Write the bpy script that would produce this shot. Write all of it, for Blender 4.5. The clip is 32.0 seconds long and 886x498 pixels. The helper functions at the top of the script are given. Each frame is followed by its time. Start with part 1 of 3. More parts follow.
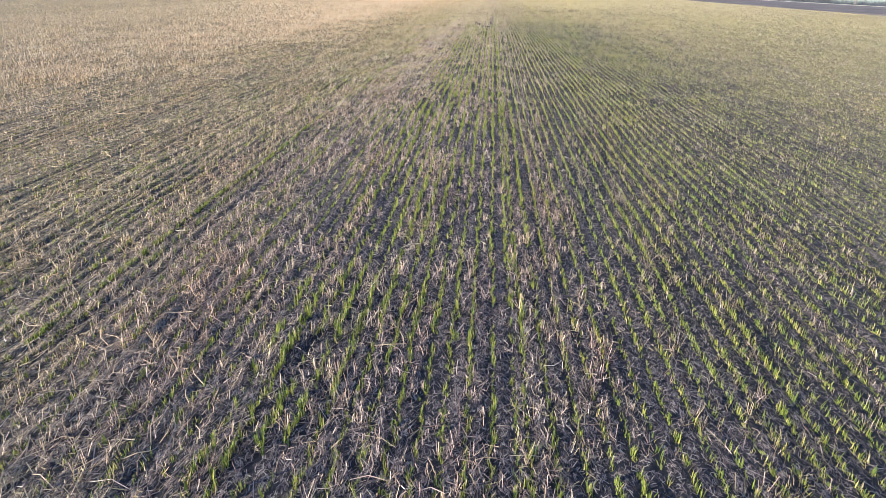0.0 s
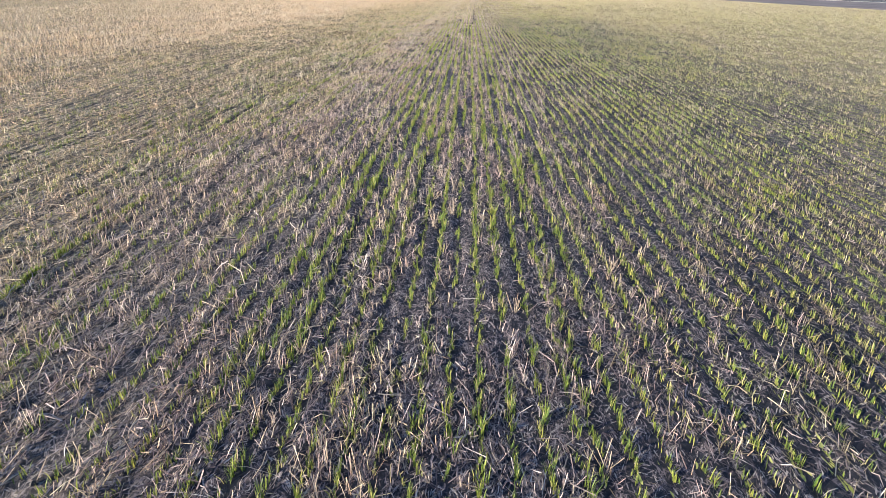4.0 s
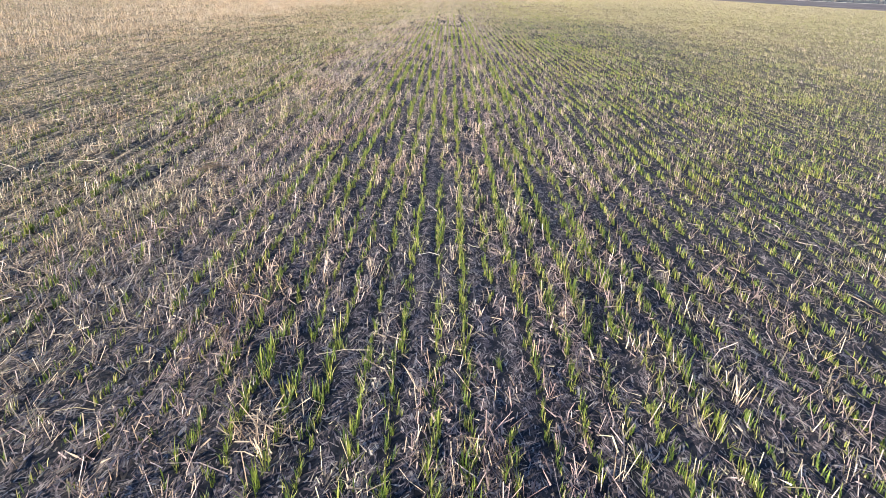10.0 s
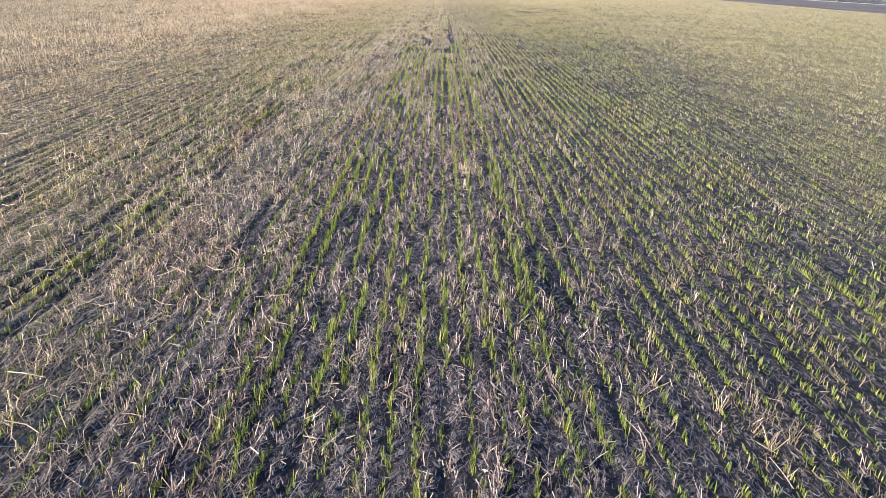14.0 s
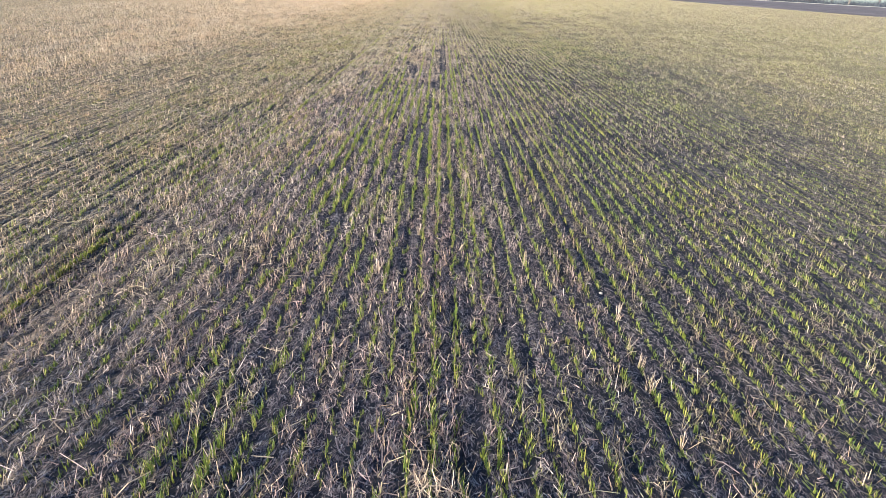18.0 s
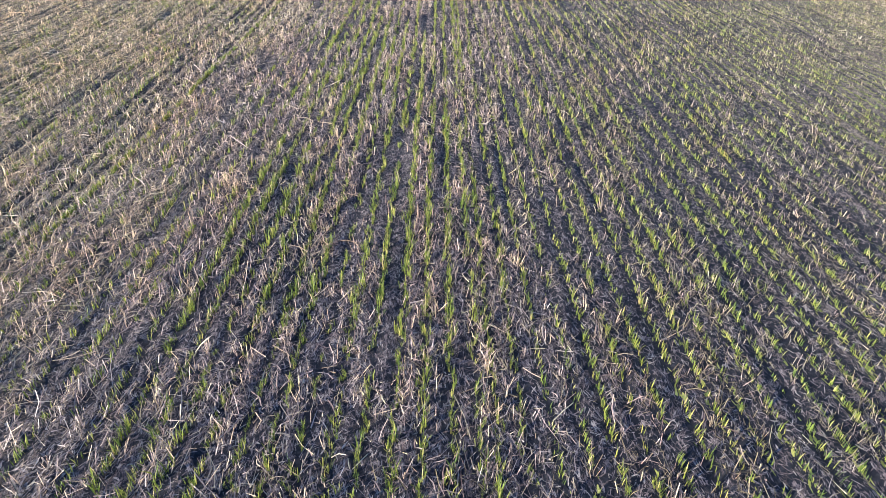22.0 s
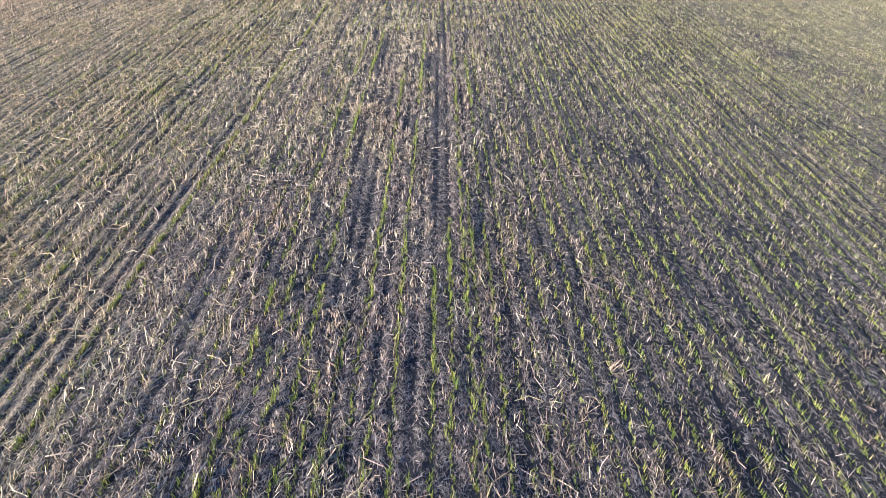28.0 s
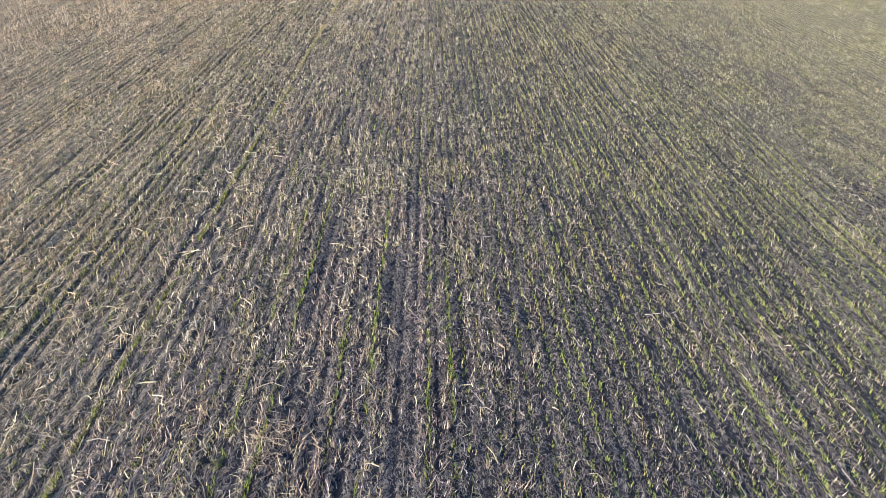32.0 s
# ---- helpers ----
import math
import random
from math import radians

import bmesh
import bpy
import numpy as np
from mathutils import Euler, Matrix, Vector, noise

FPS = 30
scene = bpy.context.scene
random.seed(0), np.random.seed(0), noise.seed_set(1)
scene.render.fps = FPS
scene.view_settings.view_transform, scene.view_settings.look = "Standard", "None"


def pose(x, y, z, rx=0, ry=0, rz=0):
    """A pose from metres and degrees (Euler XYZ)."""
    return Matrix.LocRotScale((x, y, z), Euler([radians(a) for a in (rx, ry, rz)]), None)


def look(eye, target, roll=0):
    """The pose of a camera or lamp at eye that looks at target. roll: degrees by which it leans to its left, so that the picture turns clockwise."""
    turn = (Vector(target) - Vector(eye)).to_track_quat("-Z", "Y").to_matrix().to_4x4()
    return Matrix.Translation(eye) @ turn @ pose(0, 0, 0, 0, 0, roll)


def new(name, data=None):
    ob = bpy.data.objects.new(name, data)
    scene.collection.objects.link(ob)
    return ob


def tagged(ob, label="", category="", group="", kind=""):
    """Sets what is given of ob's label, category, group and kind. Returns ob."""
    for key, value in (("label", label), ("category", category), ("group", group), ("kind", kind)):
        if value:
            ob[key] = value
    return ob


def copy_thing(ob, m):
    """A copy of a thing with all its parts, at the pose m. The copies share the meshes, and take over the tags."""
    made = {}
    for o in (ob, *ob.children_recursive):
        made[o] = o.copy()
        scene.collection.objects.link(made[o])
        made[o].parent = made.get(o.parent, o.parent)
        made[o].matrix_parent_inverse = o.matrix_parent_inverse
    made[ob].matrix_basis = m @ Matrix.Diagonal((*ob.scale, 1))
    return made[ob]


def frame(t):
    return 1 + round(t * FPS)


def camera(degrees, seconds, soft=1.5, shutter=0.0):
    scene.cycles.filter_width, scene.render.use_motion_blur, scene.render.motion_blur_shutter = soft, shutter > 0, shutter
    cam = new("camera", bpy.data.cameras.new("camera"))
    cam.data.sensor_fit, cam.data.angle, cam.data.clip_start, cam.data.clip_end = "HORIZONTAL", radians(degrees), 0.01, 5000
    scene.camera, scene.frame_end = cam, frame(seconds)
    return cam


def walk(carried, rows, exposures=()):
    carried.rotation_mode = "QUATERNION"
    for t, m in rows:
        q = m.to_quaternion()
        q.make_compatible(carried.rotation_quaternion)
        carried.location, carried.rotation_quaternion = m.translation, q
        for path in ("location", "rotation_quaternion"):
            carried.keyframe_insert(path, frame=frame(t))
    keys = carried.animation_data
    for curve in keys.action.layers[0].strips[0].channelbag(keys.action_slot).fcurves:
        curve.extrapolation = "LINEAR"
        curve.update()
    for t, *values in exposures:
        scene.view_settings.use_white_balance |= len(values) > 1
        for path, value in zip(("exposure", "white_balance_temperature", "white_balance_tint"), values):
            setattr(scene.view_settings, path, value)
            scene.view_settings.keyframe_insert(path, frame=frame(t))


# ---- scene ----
cam = camera(74, 32.0, soft=0.35)
PATH = [
    (0, (0.468, -0.396, 2.508), (0.222, 3.242, 0.864), 1.40),
    (0.5, (0.361, 0.328, 2.428), (0.152, 3.968, 0.782), 1.30),
    (1, (0.296, 1.078, 2.366), (0.115, 4.718, 0.718), 1.20),
    (1.5, (0.273, 1.861, 2.302), (0.107, 5.504, 0.657), 1.14),
    (2, (0.258, 2.694, 2.230), (0.104, 6.336, 0.585), 1.18),
    (2.5, (0.239, 3.564, 2.167), (0.095, 7.203, 0.513), 1.20),
    (3, (0.220, 4.439, 2.102), (0.083, 8.076, 0.442), 1.18),
    (3.5, (0.211, 5.291, 2.009), (0.071, 8.937, 0.369), 1.10),
    (5.5, (0.082, 8.722, 1.812), (0.016, 12.364, 0.158), 1.20),
    (6, (0.088, 9.522, 1.780), (0.014, 13.161, 0.122), 1.20),
    (6.5, (0.080, 10.312, 1.742), (0.008, 13.952, 0.084), 1.22),
    (7, (0.056, 11.090, 1.705), (-0.009, 14.728, 0.042), 1.28),
    (7.5, (0.030, 11.854, 1.676), (-0.031, 15.489, 0.007), 1.30),
    (8, (0.011, 12.600, 1.656), (-0.049, 16.232, -0.019), 1.30),
    (8.5, (-0.021, 13.323, 1.620), (-0.067, 16.957, -0.051), 1.34),
    (9, (-0.078, 14.012, 1.574), (-0.092, 17.654, -0.080), 1.50),
    (9.5, (-0.113, 14.669, 1.555), (-0.111, 18.315, -0.090), 1.64),
    (10, (-0.129, 15.309, 1.570), (-0.122, 18.955, -0.075), 1.64),
    (10.5, (-0.135, 15.939, 1.628), (-0.124, 19.584, -0.019), 1.68),
    (11, (-0.139, 16.566, 1.720), (-0.121, 20.208, 0.066), 1.72),
    (11.5, (-0.144, 17.199, 1.793), (-0.115, 20.838, 0.134), 1.80),
    (12, (-0.138, 17.830, 1.841), (-0.100, 21.467, 0.178), 1.88),
    (12.5, (-0.112, 18.451, 1.902), (-0.069, 22.088, 0.237), 1.90),
    (13, (-0.069, 19.071, 1.995), (-0.018, 22.707, 0.328), 1.90),
    (13.5, (-0.007, 19.688, 2.103), (0.050, 23.322, 0.433), 1.92),
    (14, (0.066, 20.280, 2.207), (0.126, 23.911, 0.530), 2.00),
    (14.5, (0.133, 20.857, 2.254), (0.197, 24.488, 0.578), 2.10),
    (16.5, (0.380, 22.950, 2.234), (0.410, 26.599, 0.596), 1.40),
    (17, (0.406, 23.680, 2.266), (0.439, 27.328, 0.625), 1.40),
    (17.5, (0.430, 24.410, 2.328), (0.466, 28.055, 0.681), 1.44),
    (18, (0.448, 25.138, 2.412), (0.490, 28.781, 0.761), 1.52),
    (18.5, (0.469, 25.842, 2.498), (0.513, 29.484, 0.846), 1.44),
    (19, (0.469, 26.512, 2.535), (0.520, 30.153, 0.880), 1.42),
    (19.5, (0.474, 27.184, 2.538), (0.528, 30.811, 0.852), 1.48),
    (20, (0.484, 27.833, 2.531), (0.540, 31.416, 0.754), 1.52),
    (20.5, (0.493, 28.456, 2.520), (0.549, 31.975, 0.618), 1.58),
    (21, (0.492, 29.082, 2.502), (0.554, 32.527, 0.470), 1.66),
    (21.5, (0.476, 29.717, 2.506), (0.552, 33.077, 0.337), 1.82),
    (22, (0.488, 30.337, 2.512), (0.557, 33.624, 0.233), 1.76),
    (22.5, (0.497, 30.950, 2.513), (0.554, 34.205, 0.189), 1.56),
    (23, (0.494, 31.565, 2.514), (0.548, 34.813, 0.180), 1.50),
    (23.5, (0.483, 32.188, 2.512), (0.540, 35.436, 0.178), 1.50),
    (24, (0.460, 32.822, 2.526), (0.522, 36.070, 0.193), 1.52),
    (24.5, (0.418, 33.458, 2.587), (0.489, 36.706, 0.253), 1.58),
    (25, (0.375, 34.112, 2.682), (0.451, 37.356, 0.343), 1.60),
    (25.5, (0.330, 34.786, 2.786), (0.412, 38.026, 0.442), 1.62),
    (26, (0.270, 35.451, 2.920), (0.367, 38.686, 0.569), 1.64),
    (26.5, (0.243, 36.107, 3.096), (0.339, 39.335, 0.736), 1.50),
    (28.5, (0.520, 38.164, 3.636), (0.564, 41.461, 1.372), 1.40),
    (29, (0.542, 38.824, 3.823), (0.590, 42.124, 1.562), 1.30),
    (29.5, (0.569, 39.496, 4.019), (0.620, 42.797, 1.760), 1.18),
    (30, (0.606, 40.179, 4.205), (0.659, 43.483, 1.951), 1.02),
    (30.5, (0.652, 40.864, 4.331), (0.706, 44.171, 2.082), 0.88),
    (31, (0.703, 41.559, 4.399), (0.760, 44.864, 2.146), 0.72),
    (31.5, (0.746, 42.257, 4.440), (0.813, 45.559, 2.183), 0.62),
    (32, (0.787, 42.952, 4.465), (0.865, 46.253, 2.208), 0.60),
]
EXPOSURES = ((0.0, 1.86, 5160, 10), (18.0, 1.86, 5160, 10), (20.0, 1.82, 5160, 10), (22.5, 2.08, 5050, 12), (26.0, 2.07, 5050, 12), (29.0, 2.00, 5030, 10), (32.0, 1.90, 5010, 9))
walk(cam, [(t, look(eye, target, roll)) for t, eye, target, roll in PATH], EXPOSURES)

# ---- world and sun ----
SUN_AZ, SUN_EL = -128.0, 14.0   # degrees from +y towards +x, and above the horizon
world = bpy.data.worlds.new("sky")
scene.world = world
world.use_nodes = True
wn = world.node_tree
sky = wn.nodes.new("ShaderNodeTexSky")
sky.sky_type, sky.sun_disc = "NISHITA", False
sky.sun_elevation, sky.sun_rotation = radians(SUN_EL), radians(SUN_AZ)
sky.air_density, sky.dust_density, sky.ozone_density = 1.0, 0.6, 3.0
wn.links.new(sky.outputs[0], wn.nodes["Background"].inputs[0])
wn.nodes["Background"].inputs[1].default_value = 0.066
sun_data = bpy.data.lights.new("sun", "SUN")
sun_data.energy, sun_data.angle, sun_data.color = 5.0, radians(0.6), (1.0, 0.82, 0.56)
sun = new("sun", sun_data)
toward = Vector((math.sin(radians(SUN_AZ)) * math.cos(radians(SUN_EL)), math.cos(radians(SUN_AZ)) * math.cos(radians(SUN_EL)), math.sin(radians(SUN_EL))))
sun.matrix_world = look(toward * 60, (0, 0, 0))


# ---- materials ----
ROW = 0.15                     # metres between drilled rows


def material(name, rough=0.8):
    m = bpy.data.materials.new(name)
    m.use_nodes = True
    m.node_tree.nodes["Principled BSDF"].inputs["Roughness"].default_value = rough
    m.node_tree.nodes["Principled BSDF"].inputs["Specular IOR Level"].default_value = 0.25
    return m, m.node_tree, m.node_tree.nodes["Principled BSDF"]


def node(tree, kind, **inputs):
    n = tree.nodes.new("ShaderNode" + kind)
    for key, value in inputs.items():
        n.inputs[key.replace("_", " ")].default_value = value
    return n


def ramp(tree, source, stops):
    r = tree.nodes.new("ShaderNodeValToRGB")
    while len(r.color_ramp.elements) < len(stops):
        r.color_ramp.elements.new(0.5)
    for e, (at, colour) in zip(r.color_ramp.elements, stops):
        e.position, e.color = at, (*colour, 1)
    tree.links.new(source, r.inputs[0])
    return r.outputs[0]


def mix(tree, factor, a, b, blend="MIX"):
    n = tree.nodes.new("ShaderNodeMix")
    n.data_type, n.blend_type = "RGBA", blend
    for socket, value in ((n.inputs[0], factor), (n.inputs[6], a), (n.inputs[7], b)):
        if isinstance(value, bpy.types.NodeSocket):
            tree.links.new(value, socket)
        elif isinstance(value, tuple):
            socket.default_value = (*value, 1)
        else:
            socket.default_value = value
    return n.outputs[2]


def stretched(tree, sx, sy, sz=1.0):
    tc = tree.nodes.new("ShaderNodeTexCoord")
    mp = tree.nodes.new("ShaderNodeMapping")
    mp.inputs["Scale"].default_value = (sx, sy, sz)
    tree.links.new(tc.outputs["Object"], mp.inputs[0])
    return mp.outputs[0]


def noise_at(tree, where, scale, detail=4.0, rough=0.6):
    n = node(tree, "TexNoise", Scale=scale, Detail=detail, Roughness=rough)
    tree.links.new(where, n.inputs["Vector"])
    return n.outputs[0]


def blade_material(name, stops, patch, through_light, rough=0.6):
    """Leaf or straw: a colour for each blade, varied over the field in patches, partly let through by the light."""
    m, tree, bsdf = material(name, rough)
    geo = tree.nodes.new("ShaderNodeNewGeometry")
    info = tree.nodes.new("ShaderNodeObjectInfo")
    add = tree.nodes.new("ShaderNodeMath")
    add.operation = "ADD"
    tree.links.new(geo.outputs["Random Per Island"], add.inputs[0])
    tree.links.new(info.outputs["Random"], add.inputs[1])
    wrap = tree.nodes.new("ShaderNodeMath")
    wrap.operation = "FRACT"
    tree.links.new(add.outputs[0], wrap.inputs[0])
    base = ramp(tree, wrap.outputs[0], stops)
    where = stretched(tree, 1.0, 0.35)
    wide = ramp(tree, noise_at(tree, where, 1.3, 3.0), [(0.35, (0, 0, 0)), (0.68, (1, 1, 1))])
    tint = mix(tree, wide, (1.0, 1.0, 1.0), patch)
    colour = mix(tree, 1.0, base, tint, "MULTIPLY")
    fine = ramp(tree, noise_at(tree, stretched(tree, 1, 1), 90.0, 2.0), [(0.3, (0.72, 0.72, 0.72)), (0.7, (1.1, 1.1, 1.1))])
    colour = mix(tree, 1.0, colour, fine, "MULTIPLY")
    tree.links.new(colour, bsdf.inputs["Base Color"])
    back = node(tree, "BsdfTranslucent")
    tree.links.new(colour, back.inputs[0])
    both = tree.nodes.new("ShaderNodeMixShader")
    both.inputs[0].default_value = through_light
    tree.links.new(bsdf.outputs[0], both.inputs[1])
    tree.links.new(back.outputs[0], both.inputs[2])
    tree.links.new(both.outputs[0], tree.nodes["Material Output"].inputs[0])
    return m


STRAW = blade_material("straw", [(0.0, (0.10, 0.075, 0.073)), (0.3, (0.205, 0.158, 0.148)), (0.6, (0.365, 0.288, 0.262)), (0.88, (0.48, 0.39, 0.35)), (1.0, (0.64, 0.56, 0.51))], (0.92, 0.80, 0.77), 0.2)
STUBBLE = blade_material("stubble", [(0.0, (0.27, 0.20, 0.145)), (0.4, (0.46, 0.37, 0.275)), (0.8, (0.57, 0.465, 0.345)), (1.0, (0.68, 0.59, 0.47))], (0.98, 0.86, 0.76), 0.25)
YELLOW = blade_material("yellow_straw", [(0.0, (0.26, 0.21, 0.12)), (0.4, (0.45, 0.37, 0.22)), (0.8, (0.60, 0.51, 0.33)), (1.0, (0.74, 0.66, 0.48))], (0.9, 0.88, 0.78), 0.25)
GOLD = blade_material("golden_straw", [(0.0, (0.40, 0.285, 0.17)), (0.5, (0.60, 0.455, 0.29)), (1.0, (0.76, 0.61, 0.42))], (0.95, 0.86, 0.76), 0.3)
WEATHERED = blade_material("weathered_straw", [(0.0, (0.08, 0.066, 0.045)), (0.5, (0.18, 0.15, 0.10)), (0.85, (0.30, 0.25, 0.175)), (1.0, (0.48, 0.42, 0.31))], (0.95, 0.88, 0.8), 0.2)
OLIVE = blade_material("field_cover", [(0.0, (0.15, 0.14, 0.05)), (0.5, (0.25, 0.225, 0.095)), (1.0, (0.38, 0.32, 0.17))], (0.95, 0.92, 0.85), 0.3)
# wheat seen from afar: its paler, yellower look is put into the colour
FAR_LEAF = blade_material("wheat_leaf_far", [(0.0, (0.15, 0.15, 0.04)), (0.5, (0.265, 0.25, 0.08)), (1.0, (0.44, 0.38, 0.19))], (1.05, 0.96, 0.88), 0.35, 0.5)
LEAF = blade_material("wheat_leaf", [(0.0, (0.07, 0.115, 0.032)), (0.35, (0.145, 0.195, 0.032)), (0.7, (0.24, 0.28, 0.048)), (0.9, (0.36, 0.355, 0.09)), (1.0, (0.50, 0.44, 0.20))], (1.12, 0.98, 0.9), 0.42, 0.5)


def soil_material():
    m, tree, bsdf = material("soil", 0.95)
    flat = stretched(tree, 1, 1)
    long = stretched(tree, 1, 0.12)
    clod = noise_at(tree, flat, 34.0, 6.0, 0.7)
    colour = ramp(tree, clod, [(0.3, (0.008, 0.0083, 0.0125)), (0.5, (0.018, 0.0185, 0.025)), (0.72, (0.041, 0.040, 0.048))])
    damp = ramp(tree, noise_at(tree, long, 3.0, 4.0), [(0.35, (0.62, 0.63, 0.68)), (0.7, (1.15, 1.1, 1.05))])
    colour = mix(tree, 1.0, colour, damp, "MULTIPLY")
    tc = tree.nodes.new("ShaderNodeTexCoord")
    xyz = tree.nodes.new("ShaderNodeSeparateXYZ")
    tree.links.new(tc.outputs["Object"], xyz.inputs[0])

    def calc(op, a, b=0.0, c=None):
        n = tree.nodes.new("ShaderNodeMath")
        n.operation = op
        for socket, value in zip(n.inputs, (a, b, c)):
            if isinstance(value, bpy.types.NodeSocket):
                tree.links.new(value, socket)
            elif value is not None:
                socket.default_value = value
        return n.outputs[0]

    def smooth(value, low, high):
        n = node(tree, "MapRange", From_Min=low, From_Max=high)
        tree.links.new(value, n.inputs[0])
        return n.outputs[0]

    # broken straw and chaff lying on it, in pieces that point every way, thicker between the rows
    number = calc("DIVIDE", xyz.outputs[0], ROW)
    number = calc("ADD", number, calc("MULTIPLY", smooth(number, 5.0, 5.55), 0.45))
    across = calc("MULTIPLY", calc("ABSOLUTE", calc("SUBTRACT", calc("FRACT", number), 0.5)), 2.0)
    bands = noise_at(tree, stretched(tree, 5.0, 0.55), 1.0, 3.0, 0.6)
    wisps = noise_at(tree, flat, 13.0, 3.0, 0.6)
    amount = calc("ADD", calc("MULTIPLY", smooth(across, 0.95, 0.35), 0.36), calc("ADD", calc("MULTIPLY", smooth(bands, 0.3, 0.62), 0.36), calc("MULTIPLY", smooth(wisps, 0.42, 0.6), 0.40)))
    amount = calc("MULTIPLY", smooth(amount, 0.25, 0.95), calc("SUBTRACT", 0.85, calc("MULTIPLY", smooth(xyz.outputs[0], 0.4, 1.6), 0.25)))
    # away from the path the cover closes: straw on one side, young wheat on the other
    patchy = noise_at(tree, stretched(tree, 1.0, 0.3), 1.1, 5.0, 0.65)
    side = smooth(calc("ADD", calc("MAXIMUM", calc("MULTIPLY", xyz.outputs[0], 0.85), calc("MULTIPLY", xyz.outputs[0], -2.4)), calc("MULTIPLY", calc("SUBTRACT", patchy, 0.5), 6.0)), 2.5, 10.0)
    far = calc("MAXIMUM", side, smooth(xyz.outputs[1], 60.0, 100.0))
    # straw bits ahead also turn to the lightened cover, as if catching more sun
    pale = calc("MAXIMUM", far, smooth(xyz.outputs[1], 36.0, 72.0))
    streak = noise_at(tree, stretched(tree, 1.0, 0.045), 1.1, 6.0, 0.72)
    # colours lightened and warmed in place of sun on upright straw and distant haze
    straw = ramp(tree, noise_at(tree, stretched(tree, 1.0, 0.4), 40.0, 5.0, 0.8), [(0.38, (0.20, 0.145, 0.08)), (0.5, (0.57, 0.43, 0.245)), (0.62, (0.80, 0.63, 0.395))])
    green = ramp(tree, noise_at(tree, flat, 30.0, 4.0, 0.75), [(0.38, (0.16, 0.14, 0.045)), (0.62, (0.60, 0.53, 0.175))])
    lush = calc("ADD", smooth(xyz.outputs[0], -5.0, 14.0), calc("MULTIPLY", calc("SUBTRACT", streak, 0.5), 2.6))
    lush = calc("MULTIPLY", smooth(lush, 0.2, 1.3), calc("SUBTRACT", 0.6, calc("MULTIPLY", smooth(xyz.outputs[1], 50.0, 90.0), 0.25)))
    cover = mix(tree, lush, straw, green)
    # the rows go on into the distance as broken dark lines, with bare grooves beside them outside the middle strip
    lines = calc("MULTIPLY", smooth(across, 0.35, 0.9), smooth(noise_at(tree, stretched(tree, 3.0, 0.25), 1.0, 4.0, 0.65), 0.35, 0.6))
    cut = calc("MULTIPLY", smooth(calc("ABSOLUTE", calc("SUBTRACT", calc("FRACT", number), 0.32)), 0.26, 0.1), smooth(noise_at(tree, stretched(tree, 6.0, 0.2), 1.0, 2.0, 0.5), 0.42, 0.55))
    cut = calc("MULTIPLY", cut, calc("MAXIMUM", smooth(xyz.outputs[0], -2.1, -2.6), calc("MULTIPLY", smooth(xyz.outputs[0], 1.5, 3.0), smooth(xyz.outputs[0], 10.0, 6.0))))
    cover = mix(tree, calc("MULTIPLY", calc("MAXIMUM", lines, cut), calc("MULTIPLY", smooth(xyz.outputs[1], 130.0, 60.0), 0.72)), cover, (0.05, 0.045, 0.035))
    amount = calc("MULTIPLY", calc("ADD", amount, calc("MULTIPLY", far, 0.38)), calc("SUBTRACT", 1.0, calc("MULTIPLY", cut, 0.75)))
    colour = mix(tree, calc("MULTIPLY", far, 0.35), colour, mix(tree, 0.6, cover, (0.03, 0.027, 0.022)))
    lift = clod
    tc2 = tree.nodes.new("ShaderNodeTexCoord")
    wave = node(tree, "TexNoise", Scale=9.0, Detail=1.0)
    tree.links.new(tc2.outputs["Object"], wave.inputs["Vector"])
    bent = tree.nodes.new("ShaderNodeVectorMath")
    bent.operation = "MULTIPLY_ADD"
    tree.links.new(wave.outputs["Color"], bent.inputs[0])
    bent.inputs[1].default_value = (0.05, 0.05, 0.0)
    tree.links.new(tc2.outputs["Object"], bent.inputs[2])
    for turn, wide, long_, share in ((0.35, 0.024, 0.10, 0.75), (-0.3, 0.021, 0.12, 0.7), (0.1, 0.012, 0.07, 0.75), (1.2, 0.011, 0.06, 0.6), (-0.5, 0.008, 0.075, 0.7), (0.55, 0.0085, 0.09, 0.6), (-1.1, 0.007, 0.06, 0.5), (0.0, 0.006, 0.05, 0.6)):
        mp = tree.nodes.new("ShaderNodeMapping")
        mp.vector_type = "TEXTURE"
        mp.inputs["Location"].default_value = (3.7 * turn + 50 * wide, 1.9 * turn, 0)
        mp.inputs["Rotation"].default_value = (0, 0, turn)
        mp.inputs["Scale"].default_value = (wide, long_, 1)
        tree.links.new(bent.outputs[0], mp.inputs[0])
        cell = tree.nodes.new("ShaderNodeTexVoronoi")
        cell.voronoi_dimensions = "2D"
        cell.inputs["Scale"].default_value = 1.0
        tree.links.new(mp.outputs[0], cell.inputs["Vector"])
        rgb = tree.nodes.new("ShaderNodeSeparateColor")
        tree.links.new(cell.outputs["Color"], rgb.inputs[0])
        there = calc("MULTIPLY", calc("LESS_THAN", rgb.outputs[0], calc("MULTIPLY", calc("MULTIPLY", amount, far) if wide > 0.015 else amount, share)), calc("LESS_THAN", cell.outputs["Distance"], 0.36))
        tone = ramp(tree, rgb.outputs[1], [(0.0, (0.028, 0.023, 0.024)), (0.45, (0.102, 0.078, 0.078)), (0.8, (0.20, 0.16, 0.155)), (1.0, (0.36, 0.31, 0.275))])
        tone = mix(tree, calc("MULTIPLY", pale, 0.85), tone, mix(tree, calc("MULTIPLY", smooth(rgb.outputs[2], 0.42, 0.62), 0.85), cover, (0.028, 0.025, 0.022)))
